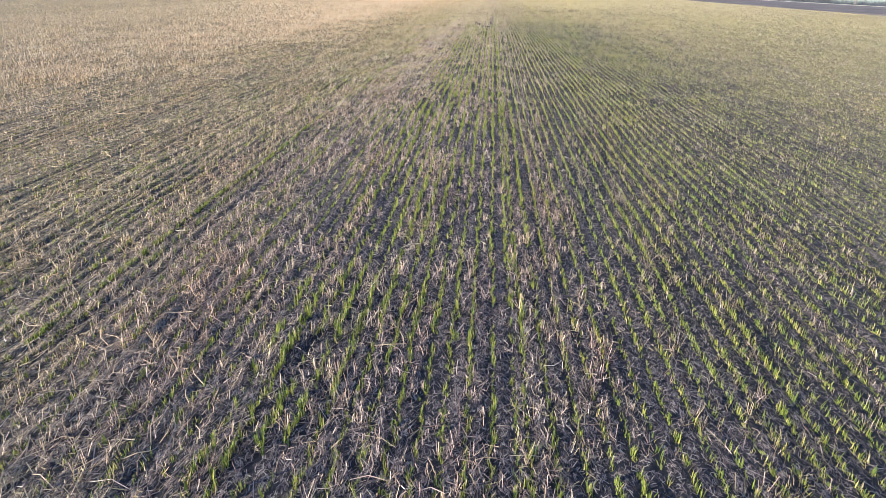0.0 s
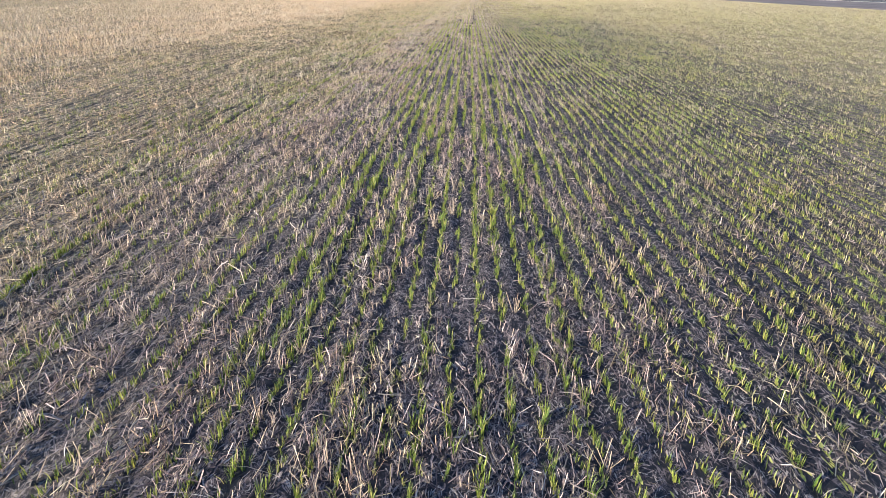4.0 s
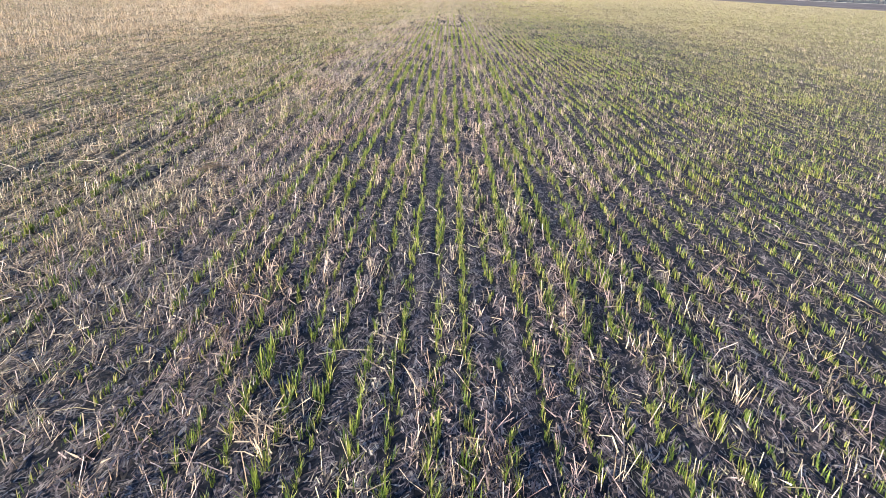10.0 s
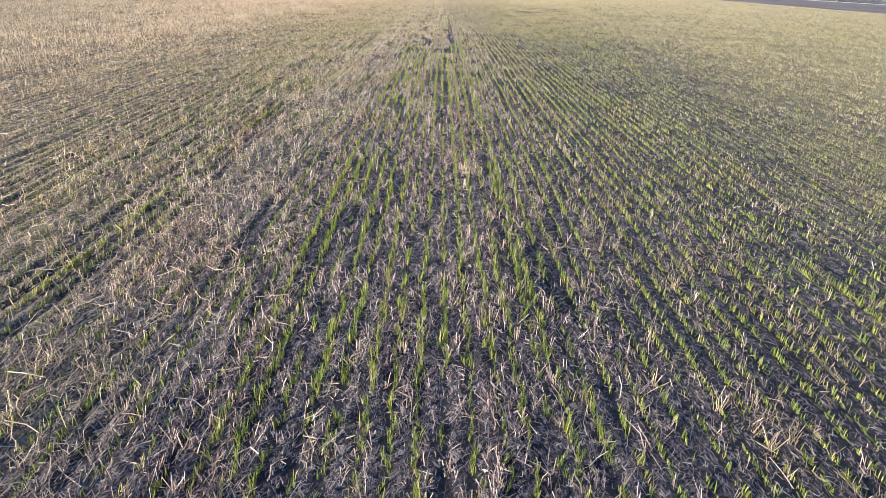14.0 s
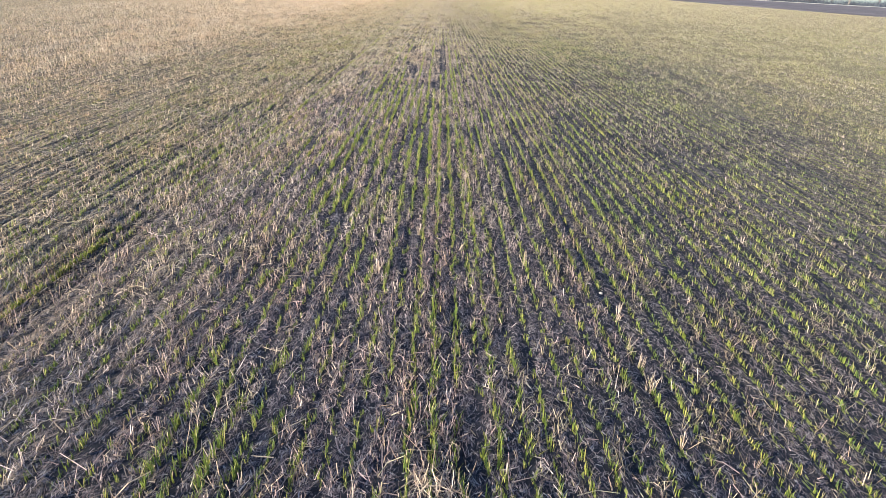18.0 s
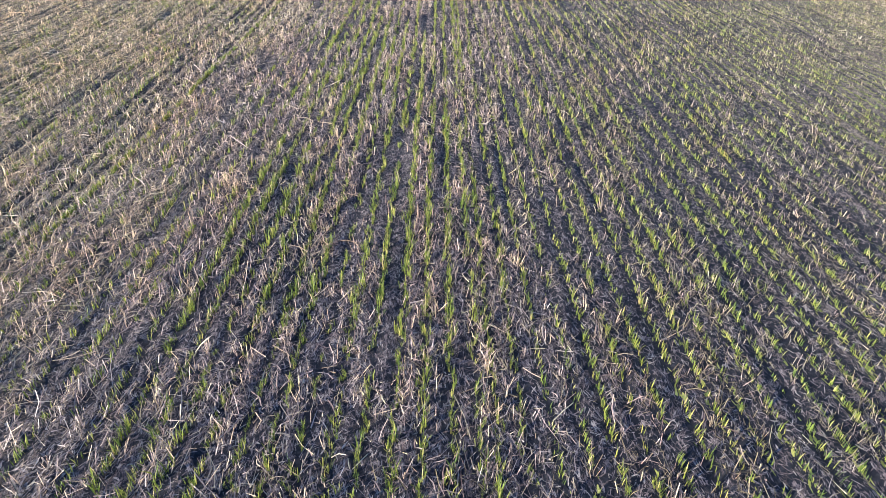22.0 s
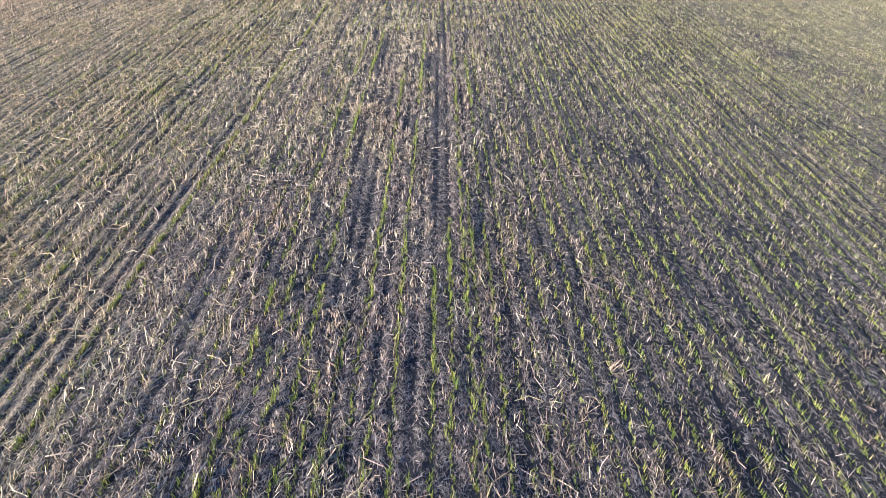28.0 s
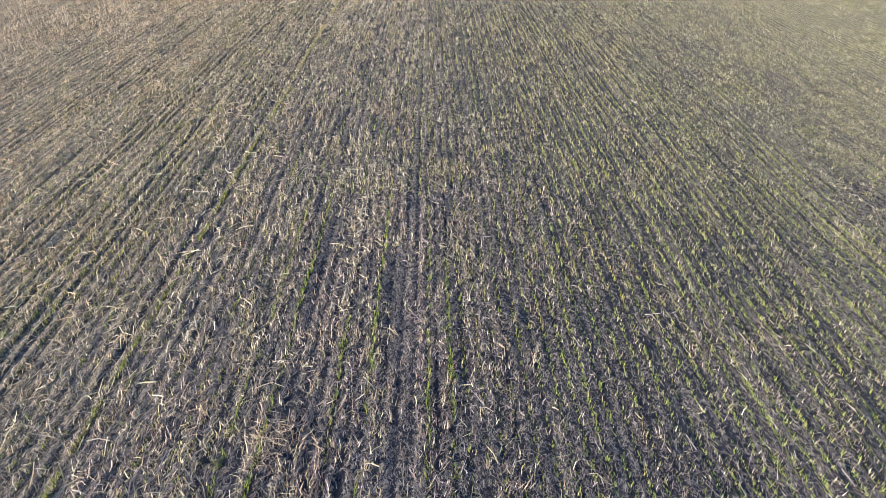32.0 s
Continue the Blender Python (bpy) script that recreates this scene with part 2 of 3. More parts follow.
        colour = mix(tree, there, colour, tone)
        lift = calc("MAXIMUM", lift, calc("MULTIPLY", there, calc("ADD", rgb.outputs[2], 0.6)))
    # fine first leaves along the rows where the wheat stands fuller
    sprout = calc("MULTIPLY", smooth(across, 0.45, 0.95), calc("MULTIPLY", smooth(xyz.outputs[0], 0.6, 4.0), calc("MULTIPLY", smooth(patchy, 0.36, 0.6), smooth(xyz.outputs[1], 75.0, 52.0))))
    for turn, wide, long_ in ((0.15, 0.012, 0.05), (-0.2, 0.02, 0.07)):
        mp = tree.nodes.new("ShaderNodeMapping")
        mp.vector_type = "TEXTURE"
        mp.inputs["Location"].default_value = (31.7 * turn, 7.0, 0)
        mp.inputs["Rotation"].default_value = (0, 0, turn)
        mp.inputs["Scale"].default_value = (wide, long_, 1)
        tree.links.new(bent.outputs[0], mp.inputs[0])
        cell = tree.nodes.new("ShaderNodeTexVoronoi")
        cell.voronoi_dimensions = "2D"
        cell.inputs["Scale"].default_value = 1.0
        tree.links.new(mp.outputs[0], cell.inputs["Vector"])
        rgb = tree.nodes.new("ShaderNodeSeparateColor")
        tree.links.new(cell.outputs["Color"], rgb.inputs[0])
        there = calc("MULTIPLY", calc("LESS_THAN", rgb.outputs[0], calc("MULTIPLY", sprout, 0.7)), calc("LESS_THAN", cell.outputs["Distance"], 0.4))
        tone = ramp(tree, rgb.outputs[1], [(0.0, (0.09, 0.10, 0.02)), (0.5, (0.27, 0.275, 0.06)), (1.0, (0.42, 0.40, 0.11))])
        colour = mix(tree, there, colour, tone)
        lift = calc("MAXIMUM", lift, calc("MULTIPLY", there, calc("ADD", rgb.outputs[2], 0.9)))
    # the lightened cover takes over far out, haze put into the colour
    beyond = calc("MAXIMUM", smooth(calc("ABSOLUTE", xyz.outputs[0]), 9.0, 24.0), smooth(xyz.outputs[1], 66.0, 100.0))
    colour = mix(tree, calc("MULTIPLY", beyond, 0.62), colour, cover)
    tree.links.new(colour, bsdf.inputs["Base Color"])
    bump = node(tree, "Bump", Strength=0.9, Distance=0.006)
    tree.links.new(lift, bump.inputs["Height"])
    tree.links.new(calc("ADD", calc("MULTIPLY", far, 0.02), 0.006), bump.inputs["Distance"])
    tree.links.new(bump.outputs[0], bsdf.inputs["Normal"])
    return m


def plain_material(name, low, high, scale, rough=0.9, stretch=(1, 1, 1)):
    m, tree, bsdf = material(name, rough)
    n = noise_at(tree, stretched(tree, *stretch), scale, 6.0, 0.7)
    tree.links.new(ramp(tree, n, [(0.3, low), (0.7, high)]), bsdf.inputs["Base Color"])
    bump = node(tree, "Bump", Strength=0.6, Distance=0.02)
    tree.links.new(n, bump.inputs["Height"])
    tree.links.new(bump.outputs[0], bsdf.inputs["Normal"])
    return m


SOIL = soil_material()
CLOD = plain_material("clod", (0.035, 0.029, 0.027), (0.12, 0.10, 0.088), 40.0)
PLOUGHED = plain_material("ploughed_soil", (0.060, 0.050, 0.052), (0.15, 0.125, 0.122), 0.9, 0.95, (1, 0.1, 1))
TRACK = plain_material("dry_track", (0.42, 0.38, 0.30), (0.58, 0.52, 0.42), 0.6)
BARK = plain_material("bark", (0.07, 0.06, 0.055), (0.16, 0.14, 0.125), 6.0)
# blue-grey: the haze before the far scrub is mixed into its colour
SCRUB = plain_material("scrub", (0.028, 0.032, 0.042), (0.075, 0.08, 0.095), 3.0)
STONE = plain_material("pale_stone", (0.22, 0.19, 0.16), (0.48, 0.44, 0.39), 25.0)

# ---- the field in numbers ----
rng = np.random.default_rng(7)
LATTICE = rng.random((256, 256))


def field_noise(x, y, sx, sy):
    """Smooth noise between 0 and 1 with cells of sx by sy metres."""
    u, v = np.asarray(x) / sx + 512.3, np.asarray(y) / sy + 512.7
    i, j = np.floor(u).astype(int), np.floor(v).astype(int)
    a, b = u - i, v - j
    a, b = a * a * (3 - 2 * a), b * b * (3 - 2 * b)
    pick = lambda p, q: LATTICE[p % 256, q % 256]
    return (pick(i, j) * (1 - a) + pick(i + 1, j) * a) * (1 - b) + (pick(i, j + 1) * (1 - a) + pick(i + 1, j + 1) * a) * b


TRACKS = ((0.68, 0.05, -5, 33), (1.88, 0.05, 20, 60))   # ruts: x, half width, from y to y


def row_number(x):
    """Place across the rows, whole on a row; two passes of the drill lie closer than the rows in them."""
    r = np.asarray(x, float) / ROW
    return r + 0.45 * np.clip((r - 5) / 0.55, 0, 1)


def row_x(k):
    return (np.asarray(k) - 0.45 * (np.asarray(k) > 5)) * ROW


def groove(x, y):
    """Narrow grooves left by the drill's discs beside the rows."""
    u = row_number(x)
    return np.clip(1.4 - np.abs(u - np.floor(u) - 0.32) * 4.6, 0, 1) * np.clip(3.2 * field_noise(np.floor(u) * 3.3, y, 1, 5) - 0.85, 0, 1.2)


def height(x, y):
    """The ground's height: drill furrows, ruts and slow swells."""
    x, y = np.asarray(x, float), np.asarray(y, float)
    near = np.clip((18 - np.abs(x)) / 4, 0, 1)
    u = row_number(x)
    z = 0.008 * (0.2 + 1.2 * field_noise(x, y, 0.4, 2.5)) * near * -np.cos(2 * np.pi * u) + 0.045 * (field_noise(x, y, 0.8, 1.1) - 0.5) * near + 0.022 * (field_noise(x, y, 0.21, 0.37) - 0.5) * near
    deep = np.where(x < 0, 0.020 * np.clip((-2.2 - x) / 0.3, 0, 1) * np.clip((7.5 + x) / 3, 0, 1), 0.011 * np.clip((x - 1.6) / 0.6, 0, 1) * np.clip((9 - x) / 3, 0, 1))
    z = z - deep * groove(x, y)
    for cx, w, y0, y1 in TRACKS:
        z = z - 0.007 * np.exp(-((x - cx) / w) ** 2) * (y > y0) * (y < y1)
    return z - 0.03 * np.maximum(x - 89, 0)      # the land falls away beyond the windbreak


def mesh_object(name, verts, faces_by_size, mat, smooth=False):
    """A mesh from arrays: verts (n, 3) and a list of face arrays (m, corners)."""
    me = bpy.data.meshes.new(name)
    me.vertices.add(len(verts))
    me.vertices.foreach_set("co", np.asarray(verts, np.float32).ravel())
    loops = np.concatenate([f.ravel() for f in faces_by_size]).astype(np.int32)
    sizes = np.concatenate([np.full(len(f), f.shape[1]) for f in faces_by_size])
    starts = np.concatenate([[0], np.cumsum(sizes)[:-1]]).astype(np.int32)
    me.loops.add(len(loops))
    me.loops.foreach_set("vertex_index", loops)
    me.polygons.add(len(sizes))
    me.polygons.foreach_set("loop_start", starts)
    me.polygons.foreach_set("use_smooth", np.full(len(sizes), smooth))
    me.update(calc_edges=True)
    me.materials.append(mat)
    return new(name, me)


# ---- shapes of blades and straws, many at once ----
def leaves(base, azimuth, length, lean, width):
    """Grass leaves: a strip that bends over and ends in a point. 3 triangles each."""
    out = np.stack([np.cos(azimuth), np.sin(azimuth), np.zeros_like(azimuth)], 1)
    side = np.stack([-np.sin(azimuth), np.cos(azimuth), np.zeros_like(azimuth)], 1) * (width / 2)[:, None]
    up = np.array([0, 0, 1.0])
    mid = base + out * (length * lean * 0.35)[:, None] + up * (length * 0.55)[:, None]
    tip = base + out * (length * lean)[:, None] + up * (length * np.sqrt(np.clip(1 - lean ** 2 * 0.75, 0.05, 1)))[:, None]
    v = np.stack([base - side * 0.8, base + side * 0.8, mid + side, mid - side, tip], 1).reshape(-1, 3)
    k = np.arange(len(base))[:, None] * 5
    return v, [k + np.array([[0, 1, 2, 3]]), k + np.array([[3, 2, 4]])]


def spikes(base, azimuth, length, lean, width):
    """The same far off: one narrow triangle each."""
    out = np.stack([np.cos(azimuth), np.sin(azimuth), np.zeros_like(azimuth)], 1)
    side = np.stack([-np.sin(azimuth), np.cos(azimuth), np.zeros_like(azimuth)], 1) * (width / 2)[:, None]
    tip = base + out * (length * lean)[:, None]
    tip[:, 2] += length * np.sqrt(np.clip(1 - lean ** 2, 0.05, 1))
    v = np.stack([base - side, base + side, tip], 1).reshape(-1, 3)
    return v, [np.arange(len(base))[:, None] * 3 + np.array([[0, 1, 2]])]


def stalks(start, end, thick):
    """Straight hollow stalks as three-sided tubes, open at the ends. 6 triangles each."""
    way = end - start
    way /= np.linalg.norm(way, axis=1)[:, None] + 1e-9
    a = np.cross(way, np.where(np.abs(way[:, 2:]) > 0.8, [[1.0, 0, 0]], [[0, 0, 1.0]]))
    a /= np.linalg.norm(a, axis=1)[:, None] + 1e-9
    b = np.cross(way, a)
    ring = []
    for p in (start, end):
        for q in range(3):
            c, s = math.cos(q * 2.0944), math.sin(q * 2.0944)
            ring.append(p + (a * c + b * s) * (thick / 2)[:, None])
    v = np.stack(ring, 1).reshape(-1, 3)
    k = np.arange(len(start))[:, None] * 6
    return v, [k + np.array([[q, (q + 1) % 3, 3 + (q + 1) % 3, 3 + q]]) for q in range(3)]


def ribbons(base, azimuth, length, width, bend, rise):
    """Lying straw and dry leaf: a strip of two pieces with a kink. 4 triangles each."""
    d1 = np.stack([np.cos(azimuth), np.sin(azimuth)], 1)
    d2 = np.stack([np.cos(azimuth + bend), np.sin(azimuth + bend)], 1)
    n = len(base)
    p = np.zeros((n, 3, 3))
    p[:, 1] = base
    p[:, 1, 2] += rise
    p[:, 0] = base
    p[:, 0, :2] -= d1 * (length / 2)[:, None]
    p[:, 2] = base
    p[:, 2, :2] += d2 * (length / 2)[:, None]
    p[:, 2, 2] += rise * rng.uniform(-0.6, 2.2, n)
    p[:, 0, 2] += rise * rng.uniform(-0.6, 1.6, n)
    side = np.stack([-d1[:, 1], d1[:, 0], rng.uniform(-0.8, 0.8, n)], 1) * (width / 2)[:, None]
    v = np.concatenate([p - side[:, None], p + side[:, None]], 1).reshape(-1, 3)
    k = np.arange(n)[:, None] * 6
    return v, [k + np.array([[0, 1, 4, 3]]), k + np.array([[1, 2, 5, 4]])]


def joined(pieces):
    """Several (verts, faces) as one."""
    verts, faces, at = [], [], 0
    for v, f in pieces:
        verts.append(v)
        faces += [g + at for g in f]
        at += len(v)
    return np.concatenate(verts), faces


def scatter(x0, x1, y0, y1, per_m2):
    n = int((x1 - x0) * (y1 - y0) * per_m2)
    return rng.uniform(x0, x1, n), rng.uniform(y0, y1, n)


def on_ground(x, y, lift=0.0):
    return np.stack([x, y, height(x, y) + lift], 1)


# ---- ground: one sheet to the horizon ----
def spread(inner, outer, count):
    return inner + (outer - inner) * (np.arange(1, count + 1) / count) ** 3


xs = np.concatenate([np.arange(-120, -54) * 0.1, np.arange(-144, 145) * 0.0375, np.arange(55, 121) * 0.1])
xs = np.concatenate([-spread(12.0, 1800, 16)[::-1], xs, (20.0, 32.0, 46.0, 62.0, 76.0, 89.0, 100.0), spread(120.0, 1800, 10)])
ys = np.arange(0, 66.01, 0.4)
ys = np.concatenate([-spread(0.5, 300, 6)[::-1], ys, spread(66.0, 2600, 18)])
gx, gy = np.meshgrid(xs, ys)
index = np.arange(gx.size).reshape(gx.shape)
quads = np.stack([index[:-1, :-1], index[:-1, 1:], index[1:, 1:], index[1:, :-1]], -1).reshape(-1, 4)
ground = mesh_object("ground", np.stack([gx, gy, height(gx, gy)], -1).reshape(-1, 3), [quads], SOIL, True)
tagged(ground, "dark crumbly field soil with drill furrows and chaff", "field soil", kind="structure")


def lush(x, y):
    """Patches of fuller growth, drawn out along the rows."""
    return 0.55 * field_noise(x, y, 1.3, 7) + 0.45 * field_noise(x, y, 3.1, 13) - 0.5


def green_share(x, y):
    """How thickly the young wheat stands."""
    share = 0.60 + 0.14 * np.clip((x - 1.2) / 2.5, 0, 1) - 0.15 * np.clip((-1.5 - x) / 0.5, 0, 1) + 0.05 * np.clip((-4 - x) / 3, 0, 1) - 0.3 * np.clip((-9 - x) / 5, 0, 1)
    share = share + 0.12 * np.clip((x - 2) / 2, 0, 1) * np.clip((y - 38) / 6, 0, 1) - 0.3 * np.clip((y - 58) / 15, 0, 1)
    return share + 0.5 * (field_noise(x, y, 0.8, 2.6) - 0.5) + 1.3 * np.clip((x - 1.5) / 3, 0, 1) * lush(x, y) + 0.3 * (field_noise(x, y, 0.15, 0.5) - 0.5)


# ---- wheat rows ----
strength = rng.uniform(-0.30, 0.25, 400)
FIXED = {0: 0.22, 1: -0.20, 2: 0.2, -1: -0.1, 3: 0.1, 4: 0.05, 5: -0.1, -2: 0.1, -3: 0.15, -4: -0.1, -6: 0.1, 6: 0.05, 8: 0.2, 10: 0.15, 12: 0.25, 14: 0.25}


def row_shares(k, y):
    """How full row k stands: strong and weak rows, with thin stretches and gaps."""
    k = np.asarray(k)
    edge = np.where(y < 34, -19, -16)      # the strong outermost row of one drill pass
    own = np.array([FIXED.get(int(i), strength[(int(i) + 200) % 400]) for i in range(k.min(), k.max() + 1)])[k - k.min()]
    share = green_share(row_x(k), y) + 0.38 - 0.05 * np.clip((row_x(k) - 0.8) / 0.8, 0, 1) + own + 0.8 * (field_noise(k * 3.1, y, 1, 1.1) - 0.5) + 0.5 * (field_noise(k * 5.7, y, 1, 5.0) - 0.5)
    share = share + 0.6 * (k == edge) - 0.2 * (k < edge) * (k > edge - 3) - 0.25 * (k > edge) * (k < -10)
    return np.clip(share, 0.02, 1)


def tuft_mesh(r):
    """One tuft: some upright seedlings standing close along the row."""
    plants = int(r.integers(4, 8))
    py = np.linspace(-0.055, 0.055, plants) + r.normal(0, 0.006, plants)
    many = r.integers(3, 7, plants)
    y = np.repeat(py, many)
    x = np.repeat(r.normal(0, 0.008, plants), many)
    n = len(x)
    base = np.stack([x + r.normal(0, 0.004, n), y + r.normal(0, 0.005, n), np.full(n, -0.006)], 1)
    v, f = leaves(base, r.uniform(0, 6.283, n), r.uniform(0.04, 0.11, n), r.uniform(0.05, 0.5, n), r.uniform(0.0032, 0.0056, n))
    ob = mesh_object("tuft", v, f, LEAF)
    me = ob.data
    bpy.data.objects.remove(ob)
    return me


TUFTS = [tuft_mesh(rng) for _ in range(30)]
NEAR_ROWS = 7
for k in range(-NEAR_ROWS, NEAR_ROWS + 1):
    row = new("wheat_row")
    row.location = (float(row_x(k)), 0, 0)
    tagged(row, "row of young green wheat seedlings with gaps in dark soil", "crop row", "drilled wheat rows")
    y = np.arange(1.4, 51.0, 0.088)
    y = y + rng.uniform(-0.025, 0.025, len(y))
    y = y[rng.random(len(y)) < row_shares(np.full(len(y), k), y)][:430]
    x = rng.normal(0, 0.010, len(y)) + 0.03 * (field_noise(np.full(len(y), k * 3.1), y, 1, 1.7) - 0.5)
    z = height(row_x(k) + x, y)
    size = rng.uniform(0.55, 1.1, len(y)) * (0.65 + 0.6 * field_noise(np.full(len(y), k * ROW), y, 0.6, 0.9))
    for i in range(len(y)):
        tuft = new("tuft", TUFTS[int(rng.integers(len(TUFTS)))])
        tuft.parent = row
        tuft.location = (x[i], y[i], z[i])
        tuft.rotation_euler = (0, 0, rng.choice((0, math.pi)) + rng.normal(0, 0.35))
        tuft.scale = (size[i], size[i], size[i] * rng.uniform(0.85, 1.15))


CELL_X, CELL_Y = 0.9, 3.0


def coarse(x, y):
    """How much coarser than by the path the cover is made, growing with the distance from which it is seen."""
    return np.maximum(np.maximum(1.0, np.abs(x) / 2.6), 1.0 + np.maximum(y - 33, 0) / 9.0)


def open_field(x0, x1, y0, y1, per_m2, aside, ahead, hole=0.0):
    """Random places, thinning out aside of the path and ahead of it; hole leaves out a stretch beside the path."""
    cx, cy = np.meshgrid(np.arange(x0, x1, CELL_X), np.arange(y0, y1, CELL_Y))
    cx, cy = cx.ravel(), cy.ravel()
    seen = cy + CELL_Y > 1.15 * np.abs(cx) - 2
    cx, cy = cx[seen], cy[seen]
    thin = np.maximum(np.maximum(1.0, np.abs(cx + CELL_X / 2) / 2.6) ** aside, (1.0 + np.maximum(cy + CELL_Y / 2 - 33, 0) / 9.0) ** ahead)
    many = rng.poisson(per_m2 * CELL_X * CELL_Y / thin)
    x = np.repeat(cx, many) + rng.uniform(0, CELL_X, many.sum())
    y = np.repeat(cy, many) + rng.uniform(0, CELL_Y, many.sum())
    keep = (np.abs(x) > hole) | (y > 51)
    return x[keep], y[keep], coarse(x[keep], y[keep])


def pieces(name, v, per, faces, label, category, pick):
    """One mesh for each material that pick gives; per: corners a piece has."""
    v = v.reshape(-1, per, 3)
    for mat, chosen in pick:
        w = v[chosen]
        if len(w):
            k = np.arange(len(w))[:, None] * per
            tagged(mesh_object(name, w.reshape(-1, 3), [k + np.array([f]) for f in faces], mat), label, category, kind="stuff")


# further rows, joined: nobody could count their plants
x, y, s = open_field(-45, 50, 1.2, 170, 180, 1.4, 0.75, float(row_x(NEAR_ROWS)) + 0.07)
k = np.round(row_number(x)).astype(int)
keep = rng.random(len(x)) < row_shares(k, y) ** 1.3
k, y, s = k[keep], y[keep], s[keep]
strong = np.where(k == np.where(y < 34, -19, -16), 4, 1)
k, y, s = np.repeat(k, strong), np.repeat(y, strong), np.repeat(s, strong)
x = row_x(k) + 0.03 * (field_noise(k * 3.1, y, 1, 1.7) - 0.5)
BLADES = 4
x, y, s = np.repeat(x, BLADES), np.repeat(y, BLADES), np.repeat(s, BLADES)
n = len(x)
x, y = x + rng.normal(0, 0.008, n) * s ** 0.5, y + rng.normal(0, 0.017, n) * s
tall = rng.uniform(0.03, 0.08, n) * (0.7 + 0.6 * field_noise(x, y, 0.6, 0.9))
wide = rng.uniform(0.7, 1.3, n) * 0.0052 * s ** 0.55
turn, lean = rng.uniform(0, 6.283, n), rng.uniform(0.05, 0.45, n)
SEEDLINGS = "young green wheat seedlings in drilled rows"
close = s < 1.5
v, f = leaves(on_ground(x[close], y[close], -0.004), turn[close], tall[close], lean[close], wide[close])
pieces("young_wheat", v, 5, ((0, 1, 2, 3), (3, 2, 4)), SEEDLINGS, "wheat", [(LEAF, np.ones(close.sum(), bool))])
x, y, turn, tall, lean, wide = x[~close], y[~close], turn[~close], tall[~close], lean[~close], wide[~close]
v, f = spikes(on_ground(x, y, -0.004), turn, tall, lean, wide * 1.15)
# the paler distance colour is picked more often further from the path
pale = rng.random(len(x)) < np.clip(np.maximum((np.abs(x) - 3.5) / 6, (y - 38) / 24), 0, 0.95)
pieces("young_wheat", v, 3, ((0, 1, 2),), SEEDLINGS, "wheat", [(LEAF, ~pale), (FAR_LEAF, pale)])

# ---- standing stubble, lying straw and clods ----
straw_rows = rng.uniform(0.45, 1.2, 2000)
for gap, share in ((12, 0.4), (7, 0.5), (-5, 0.5), (-2, 1.0), (3, 1.0)):
    straw_rows[gap] = share
BARE = ((4, -5, 33), (1, 33, 41), (3, 41, 60), (-18, 40, 60), (-20, 40, 60))   # bare gaps: number, from y to y


def straw_share(x, y):
    """Straw lies and stands mostly between the drilled rows, more in some gaps than in others."""
    u = row_number(x)
    gap = np.floor(u).astype(int)
    mid = np.abs(u - gap - 0.5) * 2
    share = straw_rows[gap % 2000] * np.clip(1.35 - 1.15 * mid ** 2.2, 0.15, 1.35)
    share = share * (0.30 + 1.3 * field_noise(x, y, 0.30, 0.9)) * (1 + 0.6 * np.clip((-0.7 - x) / 1.2, 0, 1)) * (1 - 0.42 * np.clip((x - 0.8) / 1.2, 0, 1) * np.clip((8 - x) / 3, 0, 1))
    share = share * np.clip(2.4 * field_noise(x, y, 0.09, 0.22) - 0.2, 0.08, 1.8)      # small wisps with bare soil between
    share = share * np.clip(4 * field_noise(x + 40, y, 0.17, 1.3) - 0.55, 0.12, 1)    # bare streaks along the rows
    share = share * (1 - 0.8 * np.clip(groove(x, y), 0, 1) * np.clip((np.abs(x) - 1.9) / 0.5, 0, 1) * np.clip((8 - np.abs(x)) / 3, 0, 1))
    for number, y0, y1 in BARE:
        share = np.where((gap == number) & (y > y0) & (y < y1), share * 0.3, share)
    return np.clip(share, 0.03, 1)


def shades(x, y):
    """Greyer straw in the drilled middle, yellower and browner outwards, golden far over on the side of low x."""
    outward = np.where(x < 0, np.clip((-x - 0.9) / 3.5, 0, 1), np.clip((x - 2.5) / 5, 0, 1))
    # further ahead paler straw is picked, which puts the distance's brightness into the colour
    ahead = np.clip((y - 36) / 15, 0, 1)
    dice = rng.random(len(x)) + 0.4 * ahead + 0.6 * (field_noise(x, y, 0.4, 1.2) - 0.5)
    gold = rng.random(len(x)) < 0.75 * np.clip((-2.2 - x) / 5, 0, 1)
    worn = ~gold & (rng.random(len(x)) < np.where(x > 0, (0.7 - 0.4 * ahead) * np.clip((x - 0.3) / 1.8, 0, 1) * np.clip((12 - x) / 6, 0.3, 1), 0.25 * np.clip((-x - 2) / 2, 0, 1)))
    grey = ~gold & ~worn & (dice < 0.54 + 0.32 * np.clip(x + 0.3, 0, 1) - 0.55 * outward)
    tan = ~gold & ~worn & ~grey & (dice < 1.0 - 0.25 * outward)
    return [(GOLD, gold), (STRAW, grey), (STUBBLE, tan), (YELLOW, ~gold & ~worn & ~grey & ~tan), (WEATHERED, worn)]


def tufty(x, y, n_low, n_high, s, loose=1.0):
    many = rng.integers(n_low, n_high, len(x))
    x, y, s = np.repeat(x, many), np.repeat(y, many), np.repeat(s, many)
    n = len(x)
    return x + rng.normal(0, 0.011 * loose, n) * s ** 0.5, y + rng.normal(0, 0.022 * loose, n) * s, s


